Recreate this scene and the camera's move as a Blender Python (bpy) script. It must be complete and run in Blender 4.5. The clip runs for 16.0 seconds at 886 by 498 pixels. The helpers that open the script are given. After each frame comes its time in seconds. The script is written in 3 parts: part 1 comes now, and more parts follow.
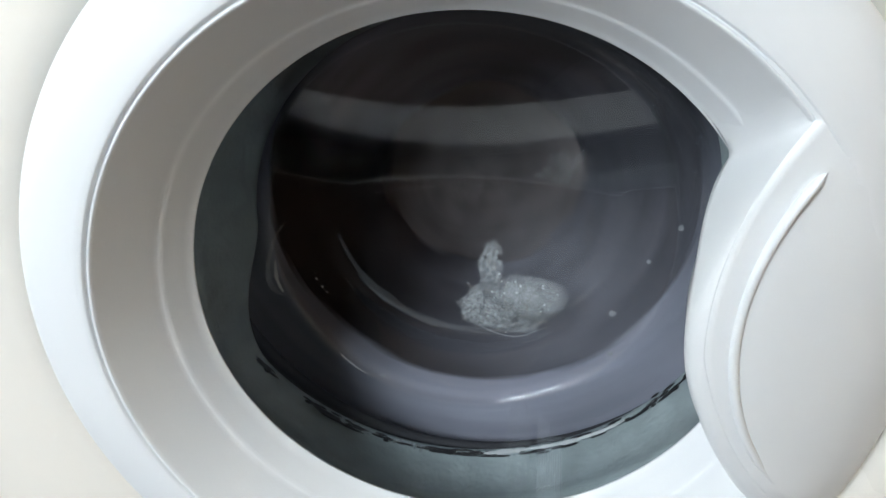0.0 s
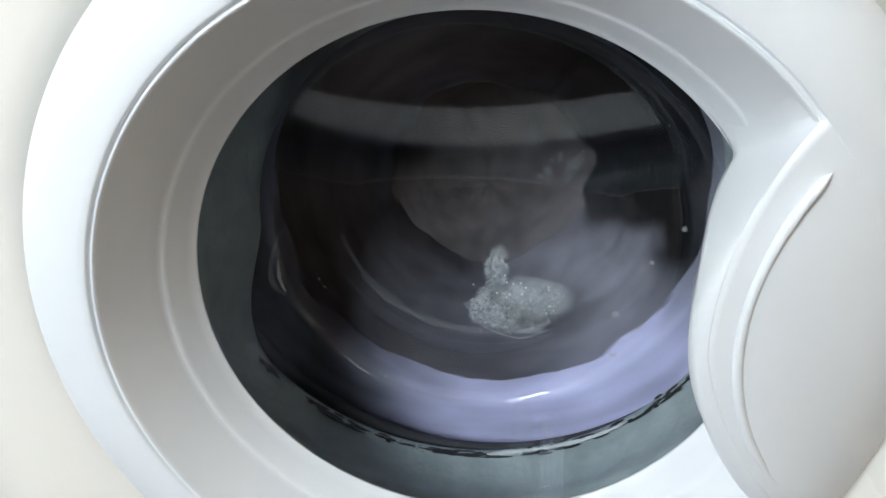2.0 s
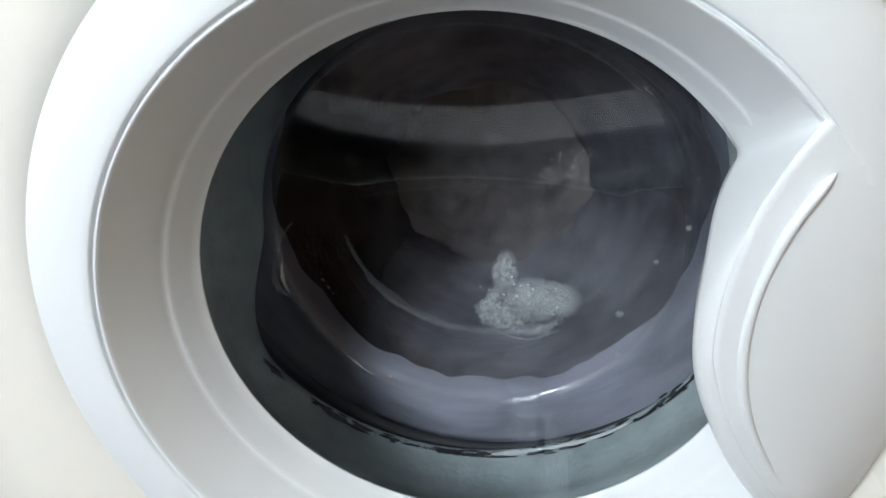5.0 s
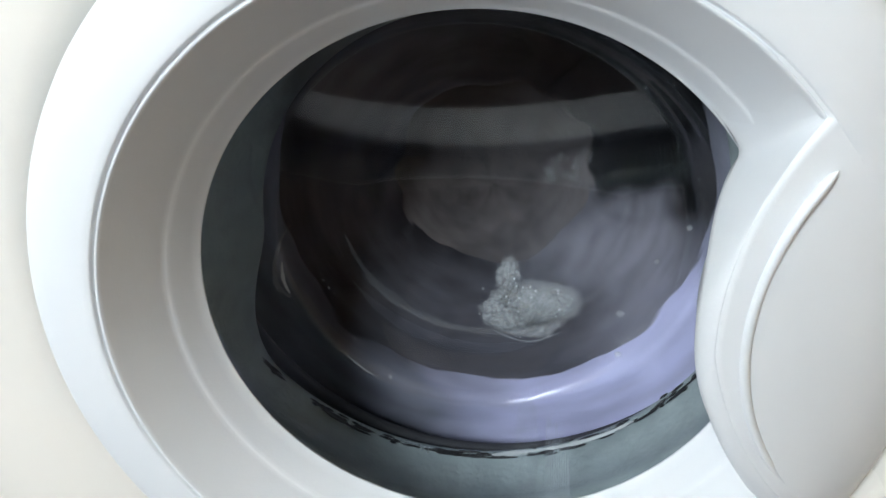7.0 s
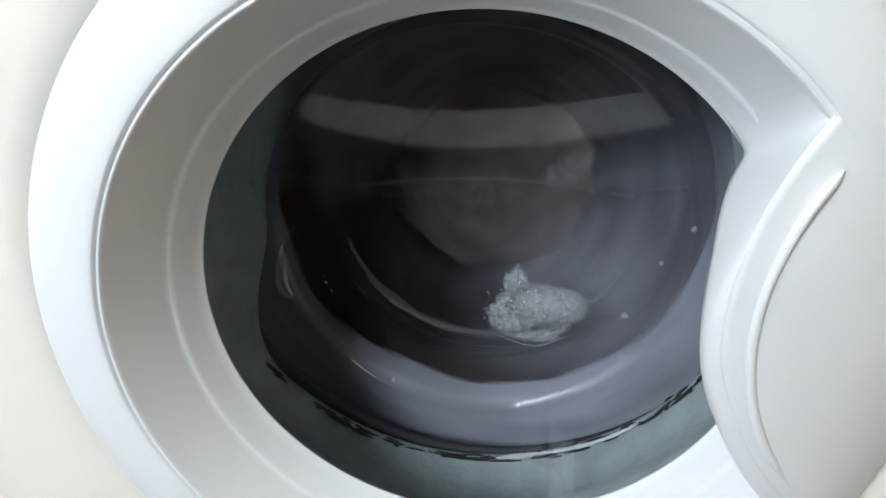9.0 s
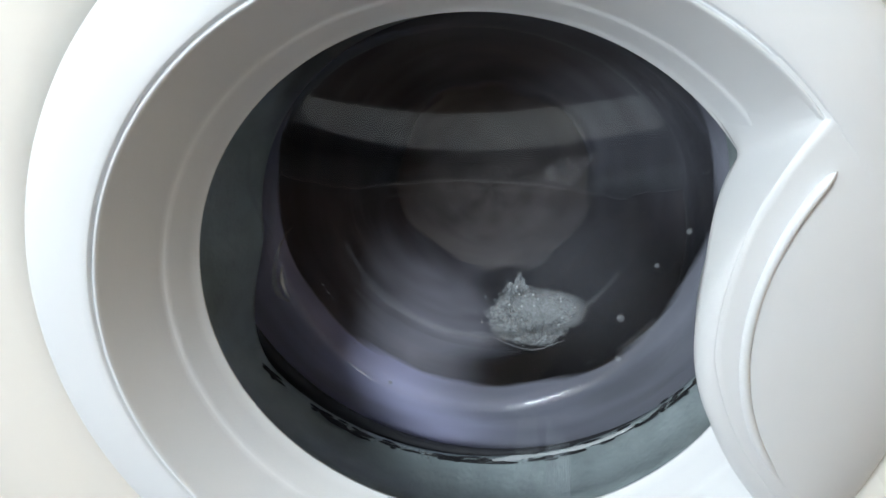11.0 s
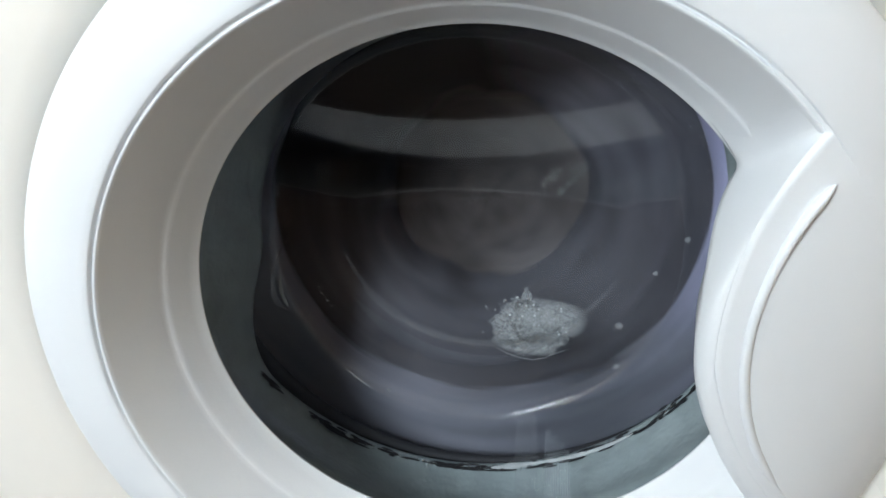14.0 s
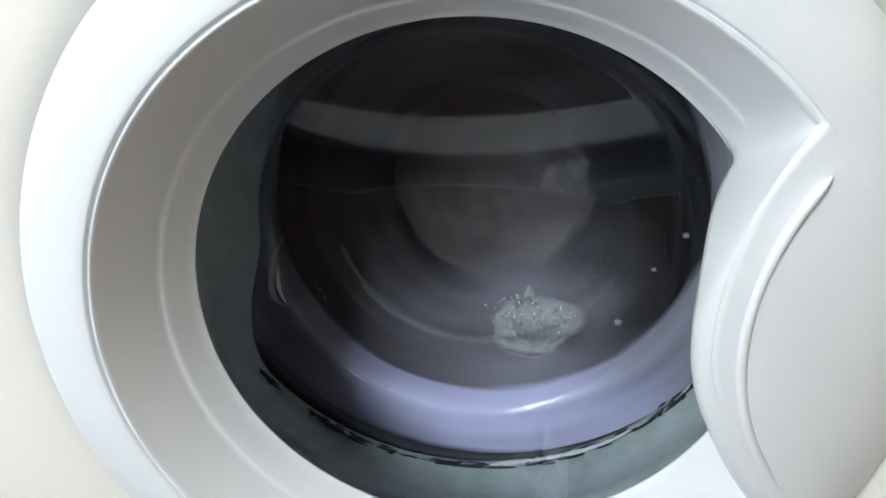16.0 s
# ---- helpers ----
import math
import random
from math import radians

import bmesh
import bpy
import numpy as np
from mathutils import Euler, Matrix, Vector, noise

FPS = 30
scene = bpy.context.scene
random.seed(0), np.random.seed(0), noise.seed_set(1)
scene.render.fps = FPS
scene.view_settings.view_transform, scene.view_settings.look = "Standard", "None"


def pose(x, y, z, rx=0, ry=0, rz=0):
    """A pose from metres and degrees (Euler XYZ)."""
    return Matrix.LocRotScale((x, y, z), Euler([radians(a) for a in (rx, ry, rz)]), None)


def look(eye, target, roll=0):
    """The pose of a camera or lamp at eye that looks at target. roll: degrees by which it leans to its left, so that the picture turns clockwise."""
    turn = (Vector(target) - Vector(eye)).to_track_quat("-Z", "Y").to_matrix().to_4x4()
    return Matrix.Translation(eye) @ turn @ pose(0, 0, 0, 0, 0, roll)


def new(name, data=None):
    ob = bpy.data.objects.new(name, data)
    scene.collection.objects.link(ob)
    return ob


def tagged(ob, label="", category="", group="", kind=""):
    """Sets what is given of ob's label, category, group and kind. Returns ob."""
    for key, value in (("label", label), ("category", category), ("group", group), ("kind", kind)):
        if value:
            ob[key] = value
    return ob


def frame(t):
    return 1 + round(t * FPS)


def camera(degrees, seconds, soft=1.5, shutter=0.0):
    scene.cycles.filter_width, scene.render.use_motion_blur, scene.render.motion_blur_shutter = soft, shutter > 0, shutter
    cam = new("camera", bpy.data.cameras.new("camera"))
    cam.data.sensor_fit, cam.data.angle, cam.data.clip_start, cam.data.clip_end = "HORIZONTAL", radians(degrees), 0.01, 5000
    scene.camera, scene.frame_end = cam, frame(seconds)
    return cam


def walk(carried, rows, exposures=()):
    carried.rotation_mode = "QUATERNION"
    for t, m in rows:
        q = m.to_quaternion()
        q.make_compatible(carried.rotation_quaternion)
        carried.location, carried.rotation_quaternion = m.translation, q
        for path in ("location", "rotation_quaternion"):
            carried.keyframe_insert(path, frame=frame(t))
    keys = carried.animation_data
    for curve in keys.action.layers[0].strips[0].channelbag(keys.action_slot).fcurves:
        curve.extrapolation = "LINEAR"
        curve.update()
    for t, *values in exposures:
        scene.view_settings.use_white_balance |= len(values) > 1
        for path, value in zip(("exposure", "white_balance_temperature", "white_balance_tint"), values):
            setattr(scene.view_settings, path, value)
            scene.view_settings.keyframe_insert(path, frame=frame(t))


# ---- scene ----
cam = camera(60.59, 16.0, soft=1.6, shutter=0.5)
walk(cam, [
    (0.0, pose(0.0191, -0.2964, 0.6284, 62.666, -1.829, 6.048)),
    (0.5, pose(0.0189, -0.2952, 0.6293, 62.480, -1.824, 6.104)),
    (1.0, pose(0.0171, -0.2954, 0.6299, 62.616, -1.909, 6.026)),
    (1.5, pose(0.0185, -0.2944, 0.6310, 62.423, -1.776, 6.303)),
    (2.0, pose(0.0182, -0.2964, 0.6278, 62.754, -1.884, 6.206)),
    (2.5, pose(0.0185, -0.2955, 0.6281, 62.599, -1.650, 6.307)),
    (3.0, pose(0.0197, -0.2953, 0.6292, 62.426, -1.421, 6.462)),
    (3.5, pose(0.0173, -0.2955, 0.6294, 62.605, -1.576, 6.219)),
    (4.0, pose(0.0190, -0.2951, 0.6292, 62.530, -1.455, 6.378)),
    (6.5, pose(0.0172, -0.2946, 0.6290, 62.580, -1.443, 6.246)),
    (7.0, pose(0.0169, -0.2957, 0.6268, 62.834, -1.515, 6.186)),
    (7.5, pose(0.0188, -0.2943, 0.6293, 62.471, -1.360, 6.396)),
    (8.0, pose(0.0191, -0.2935, 0.6260, 62.603, -1.367, 6.416)),
    (8.5, pose(0.0192, -0.2940, 0.6255, 62.681, -1.250, 6.540)),
    (9.0, pose(0.0169, -0.2946, 0.6250, 63.124, -1.294, 6.355)),
    (11.5, pose(0.0191, -0.2960, 0.6246, 63.437, -1.298, 6.268)),
    (12.0, pose(0.0185, -0.2950, 0.6271, 63.239, -1.219, 6.216)),
    (12.5, pose(0.0182, -0.2959, 0.6265, 63.346, -1.323, 5.992)),
    (13.0, pose(0.0191, -0.2959, 0.6251, 63.583, -1.280, 6.130)),
    (13.5, pose(0.0169, -0.2967, 0.6251, 63.945, -1.540, 5.941)),
    (14.0, pose(0.0161, -0.2948, 0.6285, 63.542, -1.453, 5.930)),
    (14.5, pose(0.0128, -0.2963, 0.6260, 63.987, -1.565, 5.569)),
    (15.0, pose(0.0185, -0.2945, 0.6264, 63.662, -1.053, 6.122)),
    (15.5, pose(0.0189, -0.2967, 0.6225, 64.027, -1.254, 6.027)),
    (16.0, pose(0.0199, -0.2949, 0.6251, 63.660, -1.268, 6.159)),
], exposures=[(0.0, 0.0), (16.0, 0.0)])

# ---------------------------------------------------------------- light
world = bpy.data.worlds.new("daylight")
scene.world = world
world.use_nodes = True
wn = world.node_tree.nodes
sky = wn.new("ShaderNodeTexSky")
sky.sky_type = 'NISHITA'
sky.sun_disc = False
sky.sun_elevation = radians(38)
sky.sun_rotation = radians(140)
wn["Background"].inputs[1].default_value = 0.12
world.node_tree.links.new(sky.outputs[0], wn["Background"].inputs[0])

sun = new("sun", bpy.data.lights.new("sun", 'SUN'))
sun.data.energy, sun.data.angle, sun.data.color = 2.0, radians(0.5), (1.0, 0.95, 0.88)
sun.matrix_world = look((4.0, 3.0, 4.0), (0, 0, 0))

WX, WZ, WW, WH = -0.91, 1.63, 0.58, 1.34      # window centre, width, height, in the wall behind the camera
ROOM = (-1.45, 0.80, -1.42, 0.64, 2.45)       # x from, x to, y from, y to, height
win_light = new("window_daylight", bpy.data.lights.new("window_daylight", 'AREA'))
win_light.data.shape = 'RECTANGLE'
win_light.data.size, win_light.data.size_y = WW - 0.06, WH - 0.06
win_light.data.energy, win_light.data.color = 97.0, (0.80, 0.912, 1.0)
win_light.matrix_world = look((WX, ROOM[2] - 0.05, WZ), (WX, 0.0, WZ))

# ---------------------------------------------------------------- materials


def mat(name, color, rough=0.5, metal=0.0, var=0.06, scale=8.0, fine=120.0, bump=0.05, coat=0.0, spec=0.5, tint=None, rough_var=0.08):
    m = bpy.data.materials.new(name)
    m.use_nodes = True
    nt = m.node_tree
    b = nt.nodes["Principled BSDF"]
    co = nt.nodes.new("ShaderNodeTexCoord")
    n1 = nt.nodes.new("ShaderNodeTexNoise")
    n1.inputs["Scale"].default_value, n1.inputs["Detail"].default_value = scale, 4
    n2 = nt.nodes.new("ShaderNodeTexNoise")
    n2.inputs["Scale"].default_value, n2.inputs["Detail"].default_value = fine, 3
    for n in (n1, n2):
        nt.links.new(co.outputs["Object"], n.inputs["Vector"])
    ramp = nt.nodes.new("ShaderNodeMix")
    ramp.data_type = 'RGBA'
    lo = [c * (1 - var) for c in color]
    hi = list(tint) if tint else [min(1.0, c * (1 + var)) for c in color]
    ramp.inputs[6].default_value, ramp.inputs[7].default_value = (*lo, 1), (*hi, 1)
    nt.links.new(n1.outputs[0], ramp.inputs[0])
    nt.links.new(ramp.outputs[2], b.inputs["Base Color"])
    rr = nt.nodes.new("ShaderNodeMapRange")
    rr.inputs[3].default_value, rr.inputs[4].default_value = max(0.02, rough - rough_var), min(1, rough + rough_var)
    nt.links.new(n1.outputs[0], rr.inputs[0])
    nt.links.new(rr.outputs[0], b.inputs["Roughness"])
    b.inputs["Metallic"].default_value = metal
    b.inputs["Coat Weight"].default_value = coat
    b.inputs["Specular IOR Level"].default_value = spec
    if bump:
        bp = nt.nodes.new("ShaderNodeBump")
        bp.inputs["Strength"].default_value, bp.inputs["Distance"].default_value = bump, 0.002
        nt.links.new(n2.outputs[0], bp.inputs["Height"])
        nt.links.new(bp.outputs[0], b.inputs["Normal"])
    return m


def glass_mat(name, tint, ior):
    """Clear moulded glass: what lies behind it shows tinted, the gloss grows towards grazing angles."""
    m = bpy.data.materials.new(name)
    m.use_nodes = True
    nt = m.node_tree
    nt.nodes.remove(nt.nodes["Principled BSDF"])
    out = nt.nodes["Material Output"]
    tr = nt.nodes.new("ShaderNodeBsdfTransparent")
    tr.inputs[0].default_value = (*tint, 1)
    gl = nt.nodes.new("ShaderNodeBsdfGlossy")
    gl.inputs["Roughness"].default_value = 0.018
    fr = nt.nodes.new("ShaderNodeFresnel")
    fr.inputs[0].default_value = ior
    co = nt.nodes.new("ShaderNodeTexCoord")
    nz = nt.nodes.new("ShaderNodeTexNoise")
    nz.inputs["Scale"].default_value = 26.0
    bp = nt.nodes.new("ShaderNodeBump")
    bp.inputs["Strength"].default_value, bp.inputs["Distance"].default_value = 0.012, 0.004
    mix = nt.nodes.new("ShaderNodeMixShader")
    nt.links.new(co.outputs["Object"], nz.inputs["Vector"])
    nt.links.new(nz.outputs[0], bp.inputs["Height"])
    nt.links.new(bp.outputs[0], gl.inputs["Normal"])
    nt.links.new(fr.outputs[0], mix.inputs[0])
    nt.links.new(tr.outputs[0], mix.inputs[1])
    nt.links.new(gl.outputs[0], mix.inputs[2])
    nt.links.new(mix.outputs[0], out.inputs[0])
    return m


M_DOOR = mat("white_plastic", (0.785, 0.815, 0.84), 0.32, var=0.015, scale=5, fine=900, bump=0.03)
M_BODY = mat("enamelled_steel", (0.835, 0.80, 0.735), 0.28, var=0.015, scale=4, fine=500, bump=0.03)
M_DIRT = mat("groove_grime", (0.20, 0.15, 0.11), 0.8, var=0.3, scale=60)
M_RUBBER = mat("grey_rubber", (0.39, 0.455, 0.46), 0.36, var=0.42, scale=58, fine=260, bump=0.4, tint=(0.45, 0.52, 0.525))
M_MOULD = mat("black_mould", (0.012, 0.012, 0.014), 0.7, var=0.4, scale=90)
M_STEEL = mat("drum_steel", (0.42, 0.42, 0.43), 0.34, metal=1.0, var=0.1, scale=12)
M_TUB = mat("tub_plastic", (0.05, 0.05, 0.055), 0.7, var=0.2, scale=9)
M_GLASS = glass_mat("bowl_glass", (0.91, 0.925, 0.94), 1.59)


def cloth_mat(name, stops, streak=0.35, fine=380.0):
    """Wet cloth wound round the drum: its dye changes with the angle round the axis (degrees, colour), its folds' light
    and dark are streaked round it in the colour.
    """
    m = mat(name, (0.2, 0.2, 0.2), 0.9, fine=fine, bump=0.5, spec=0.2)
    nt = m.node_tree
    b = nt.nodes["Principled BSDF"]
    co = nt.nodes.new("ShaderNodeTexCoord")
    sep = nt.nodes.new("ShaderNodeSeparateXYZ")
    nt.links.new(co.outputs["Object"], sep.inputs[0])

    def op(kind, a, c=None):
        n = nt.nodes.new("ShaderNodeMath")
        n.operation = kind
        for k, v in ((0, a), (1, c)):
            if v is None:
                continue
            if isinstance(v, (int, float)):
                n.inputs[k].default_value = v
            else:
                nt.links.new(v, n.inputs[k])
        return n.outputs[0]
    ang = op('DIVIDE', op('ARCTAN2', sep.outputs[2], sep.outputs[0]), 2 * math.pi)
    rad = op('SQRT', op('ADD', op('MULTIPLY', sep.outputs[0], sep.outputs[0]), op('MULTIPLY', sep.outputs[2], sep.outputs[2])))
    wob = nt.nodes.new("ShaderNodeTexNoise")
    wob.inputs["Scale"].default_value = 22.0
    nt.links.new(co.outputs["Object"], wob.inputs["Vector"])
    turn = op('ADD', op('ADD', ang, 0.5), op('MULTIPLY', op('SUBTRACT', wob.outputs[0], 0.5), 0.10))
    ramp = nt.nodes.new("ShaderNodeValToRGB")
    els = ramp.color_ramp.elements
    while len(els) < len(stops):
        els.new(0.5)
    for e, (d, c) in zip(els, sorted(stops)):
        e.position, e.color = (d + 180) / 360, (*c, 1)
    nt.links.new(turn, ramp.inputs[0])
    # towards the axis the dyes run into one another
    calm = nt.nodes.new("ShaderNodeMapRange")
    calm.interpolation_type = 'SMOOTHSTEP'
    calm.inputs[1].default_value, calm.inputs[2].default_value = 0.015, 0.095
    nt.links.new(rad, calm.inputs[0])
    even = nt.nodes.new("ShaderNodeMix")
    even.data_type = 'RGBA'
    even.inputs[6].default_value = (*[0.66 * sum(c[k] for _, c in stops) / len(stops) for k in range(3)], 1)
    nt.links.new(calm.outputs[0], even.inputs[0])
    nt.links.new(ramp.outputs[0], even.inputs[7])
    cmb = nt.nodes.new("ShaderNodeCombineXYZ")
    nt.links.new(op('MULTIPLY', rad, 42.0), cmb.inputs[0])
    nt.links.new(op('MULTIPLY', op('ABSOLUTE', ang), 7.0), cmb.inputs[1])
    nt.links.new(op('MULTIPLY', sep.outputs[1], 25.0), cmb.inputs[2])
    nz = nt.nodes.new("ShaderNodeTexNoise")
    nz.inputs["Scale"].default_value, nz.inputs["Detail"].default_value = 1.6, 4.0
    nt.links.new(cmb.outputs[0], nz.inputs["Vector"])
    mr = nt.nodes.new("ShaderNodeMapRange")
    mr.inputs[1].default_value, mr.inputs[2].default_value = 0.3, 0.7
    mr.inputs[3].default_value, mr.inputs[4].default_value = 1 - streak, 1 + streak
    nt.links.new(nz.outputs[0], mr.inputs[0])
    mul = nt.nodes.new("ShaderNodeVectorMath")
    mul.operation = 'SCALE'
    nt.links.new(even.outputs[2], mul.inputs[0])
    nt.links.new(mr.outputs[0], mul.inputs["Scale"])
    nt.links.new(mul.outputs[0], b.inputs["Base Color"])
    return m


M_RIM = cloth_mat("wet_lavender_and_grey_cotton", [(-178, (0.13, 0.135, 0.158)), (-142, (0.20, 0.203, 0.25)), (-114, (0.58, 0.575, 0.82)), (-56, (0.63, 0.625, 0.88)), (-36, (0.27, 0.27, 0.33)), (5, (0.20, 0.202, 0.235)),
                                                   (60, (0.33, 0.332, 0.39)), (130, (0.30, 0.302, 0.355)), (178, (0.13, 0.135, 0.158))], streak=0.20)
M_INNER = cloth_mat("wet_black_and_slate_cotton", [(-178, (0.060, 0.060, 0.070)), (-110, (0.085, 0.083, 0.098)), (-62, (0.22, 0.214, 0.25)), (-44, (0.17, 0.166, 0.19)), (-34, (0.004, 0.004, 0.005)), (34, (0.003, 0.003, 0.004)), (56, (0.040, 0.039, 0.046)),
                                                   (100, (0.150, 0.148, 0.170)), (178, (0.060, 0.060, 0.070))], streak=0.36)
M_CORE = cloth_mat("wet_taupe_cotton", [(-178, (0.22, 0.197, 0.195)), (-120, (0.10, 0.089, 0.091)), (-60, (0.25, 0.227, 0.228)), (-22, (0.17, 0.154, 0.155)), (22, (0.06, 0.053, 0.055)), (70, (0.06, 0.053, 0.055)), (130, (0.13, 0.116, 0.115)), (178, (0.22, 0.197, 0.195))], streak=0.30)
M_FLOOR = mat("brown_floor_board", (0.052, 0.027, 0.019), 0.5, var=0.3, scale=6, fine=90, bump=0.2)
M_WALL = mat("warm_wall_paint", (0.64, 0.57, 0.49), 0.8, var=0.03, scale=3, fine=200, bump=0.15)
M_TAN = mat("tan_wall_paint", (0.66, 0.52, 0.38), 0.8, var=0.04, scale=3, fine=200, bump=0.15)
M_UMBER = mat("umber_wall_paint", (0.50, 0.42, 0.34), 0.8, var=0.04, scale=3, fine=200, bump=0.15)
M_CEIL = mat("white_ceiling_paint", (0.70, 0.69, 0.66), 0.85, var=0.03, scale=3, fine=200, bump=0.15)
M_FRAME = mat("window_frame_paint", (0.75, 0.75, 0.73), 0.4, var=0.03)

# ---------------------------------------------------------------- mesh helpers
CZ = 0.43                                      # height of the drum's axis
CX = 0.003


def part(name, bm, material, parent=None, label="", smooth=True, at=None, flip=False):
    me = bpy.data.meshes.new(name)
    bmesh.ops.recalc_face_normals(bm, faces=bm.faces[:])
    if flip:
        for f in bm.faces:
            f.normal_update()
        if sum(f.normal.y * f.calc_area() for f in bm.faces) > 0:
            bmesh.ops.reverse_faces(bm, faces=bm.faces[:])
    bm.to_mesh(me)
    bm.free()
    if smooth:
        me.polygons.foreach_set("use_smooth", [True] * len(me.polygons))
    me.materials.append(material)
    ob = new(name, me)
    if at is not None:
        ob.matrix_basis = at
    if parent:
        ob.parent = parent
    if label:
        ob["label"] = label
    return ob


def empty(name, m, **tags):
    ob = new(name)
    ob.empty_display_size = 0.05
    ob.matrix_basis = m
    return tagged(ob, **tags)


def grid(bm, rows, close=False, ring=False):
    """Quads over rows of points. close: each row is a loop; ring: the last row joins the first."""
    vs = [[bm.verts.new(p) for p in r] for r in rows]
    n = len(vs[0])
    last = len(vs) if ring else len(vs) - 1
    for i in range(last):
        a, b = vs[i], vs[(i + 1) % len(vs)]
        for j in range(n if close else n - 1):
            k = (j + 1) % n
            bm.faces.new((a[j], a[k], b[k], b[j]))
    return vs


def lathe(profile, n=160, ring=False):
    """A body turned round the drum's axis; profile in (radius, towards the viewer)."""
    bm = bmesh.new()
    grid(bm, [[(r * math.cos(a), -z, r * math.sin(a)) for a in (2 * math.pi * j / n for j in range(n))] for r, z in profile], close=True, ring=ring)
    return bm


def box(bm, x0, x1, y0, y1, z0, z1, bevel=0.0):
    r = bmesh.ops.create_cube(bm, size=1.0)
    for v in r["verts"]:
        v.co = Vector(((x0 + x1) / 2 + v.co.x * (x1 - x0), (y0 + y1) / 2 + v.co.y * (y1 - y0), (z0 + z1) / 2 + v.co.z * (z1 - z0)))
    if bevel:
        es = list({e for v in r["verts"] for e in v.link_edges})
        bmesh.ops.bevel(bm, geom=es, offset=bevel, segments=2, affect='EDGES', profile=0.5)


def box_bm(*a, **k):
    bm = bmesh.new()
    box(bm, *a, **k)
    return bm


def arc3(p0, p1, p2, n, more=0.0):
    """n + 1 points of the circle's arc from p0 through p1 to p2, run on at both ends by that share of it."""
    (ax, ay), (bx, by), (cx, cy) = p0, p1, p2
    d = 2 * (ax * (by - cy) + bx * (cy - ay) + cx * (ay - by))
    ux = ((ax * ax + ay * ay) * (by - cy) + (bx * bx + by * by) * (cy - ay) + (cx * cx + cy * cy) * (ay - by)) / d
    uy = ((ax * ax + ay * ay) * (cx - bx) + (bx * bx + by * by) * (ax - cx) + (cx * cx + cy * cy) * (bx - ax)) / d
    r = math.hypot(ax - ux, ay - uy)
    a0, a1, a2 = (math.atan2(y - uy, x - ux) for x, y in (p0, p1, p2))
    if (a1 - a0) % (2 * math.pi) < (a2 - a0) % (2 * math.pi):
        s = (a2 - a0) % (2 * math.pi)
    else:
        s = -((a0 - a2) % (2 * math.pi))
    return [(ux + r * math.cos(a0 + s * q), uy + r * math.sin(a0 + s * q)) for q in ((i / n) * (1 + 2 * more) - more for i in range(n + 1))]


def sstep(a, b, x):
    t = min(1.0, max(0.0, (x - a) / (b - a)))
    return t * t * (3 - 2 * t)


# ---------------------------------------------------------------- room
X0, X1, Y0, Y1, HZ = ROOM


def build_room():
    bm = bmesh.new()
    box(bm, X0 - 0.1, X1 + 0.1, Y0 - 0.1, Y1 + 0.1, -0.10, -0.016)
    tagged(part("floor", bm, M_DIRT, smooth=False), label="brown wooden floor boards with dark joints", category="floor", kind="structure")
    fl = bpy.data.objects["floor"]
    w = 0.145
    k = 0
    x = X0
    while x < X1 - 0.01:
        y = Y0 - (0.7 if k % 2 else 0.0)
        while y < Y1:
            a, b = max(y, Y0), min(y + 1.4, Y1)
            part("floor_board", box_bm(x + 0.0015, min(x + w, X1) - 0.0015, a + 0.0015, b - 0.0015, -0.0159, 0.0, bevel=0.0015), M_FLOOR, fl, smooth=False)
            y += 1.4
        x += w
        k += 1
    T = 0.12
    tagged(part("wall_back", box_bm(X0 - T, X1 + T, Y1, Y1 + T, 0, HZ), M_WALL, smooth=False), label="plain taupe painted wall behind the machine", category="wall", kind="structure")
    tagged(part("wall_left", box_bm(X0 - T, X0, Y0, Y1, 0, HZ), M_WALL, smooth=False), label="plain taupe painted side wall", category="wall", kind="structure")
    # unseen wall, tan and close to bounce warm light onto the funnel's left
    tagged(part("wall_right", box_bm(X1, X1 + T, Y0, Y1, 0, HZ), M_TAN, smooth=False), label="unseen tan side wall that bounces warm light onto the door", category="wall", kind="structure")
    # unseen wall, darkened to dim what the glass reflects
    bm = bmesh.new()
    a, b, c, d = WX - WW / 2, WX + WW / 2, WZ - WH / 2, WZ + WH / 2
    for q in ((X0 - T, a, 0, HZ), (b, X1 + T, 0, HZ), (a, b, 0, c), (a, b, d, HZ)):
        box(bm, q[0], q[1], Y0 - T, Y0, q[2], q[3])
    tagged(part("wall_front", bm, M_UMBER, smooth=False), label="unseen wall with a window opening, umber to dim reflections", category="wall", kind="structure")
    tagged(part("ceiling", box_bm(X0 - T, X1 + T, Y0 - T, Y1 + T, HZ, HZ + 0.1), M_CEIL, smooth=False), label="plain white ceiling", category="ceiling", kind="structure")
    win = empty("window_1", pose(WX, Y0, c), label="white framed window with a slatted blind", category="window", kind="structure")
    f = 0.045
    bm = bmesh.new()
    for q in ((-WW / 2, -WW / 2 + f, 0, WH), (WW / 2 - f, WW / 2, 0, WH), (-WW / 2 + f, WW / 2 - f, 0, f), (-WW / 2 + f, WW / 2 - f, WH - f, WH), (-0.02, 0.02, f, WH - f)):
        box(bm, q[0], q[1], -0.045, -0.002, q[2], q[3])
    part("window_frame", bm, M_FRAME, win, smooth=False)
    for i in range(18):
        z = WH - f - 0.03 - i * 0.026
        part("blind_slat", box_bm(-WW / 2 + f, WW / 2 - f, 0.004, 0.016, z, z + 0.009), M_FRAME, win, smooth=False)


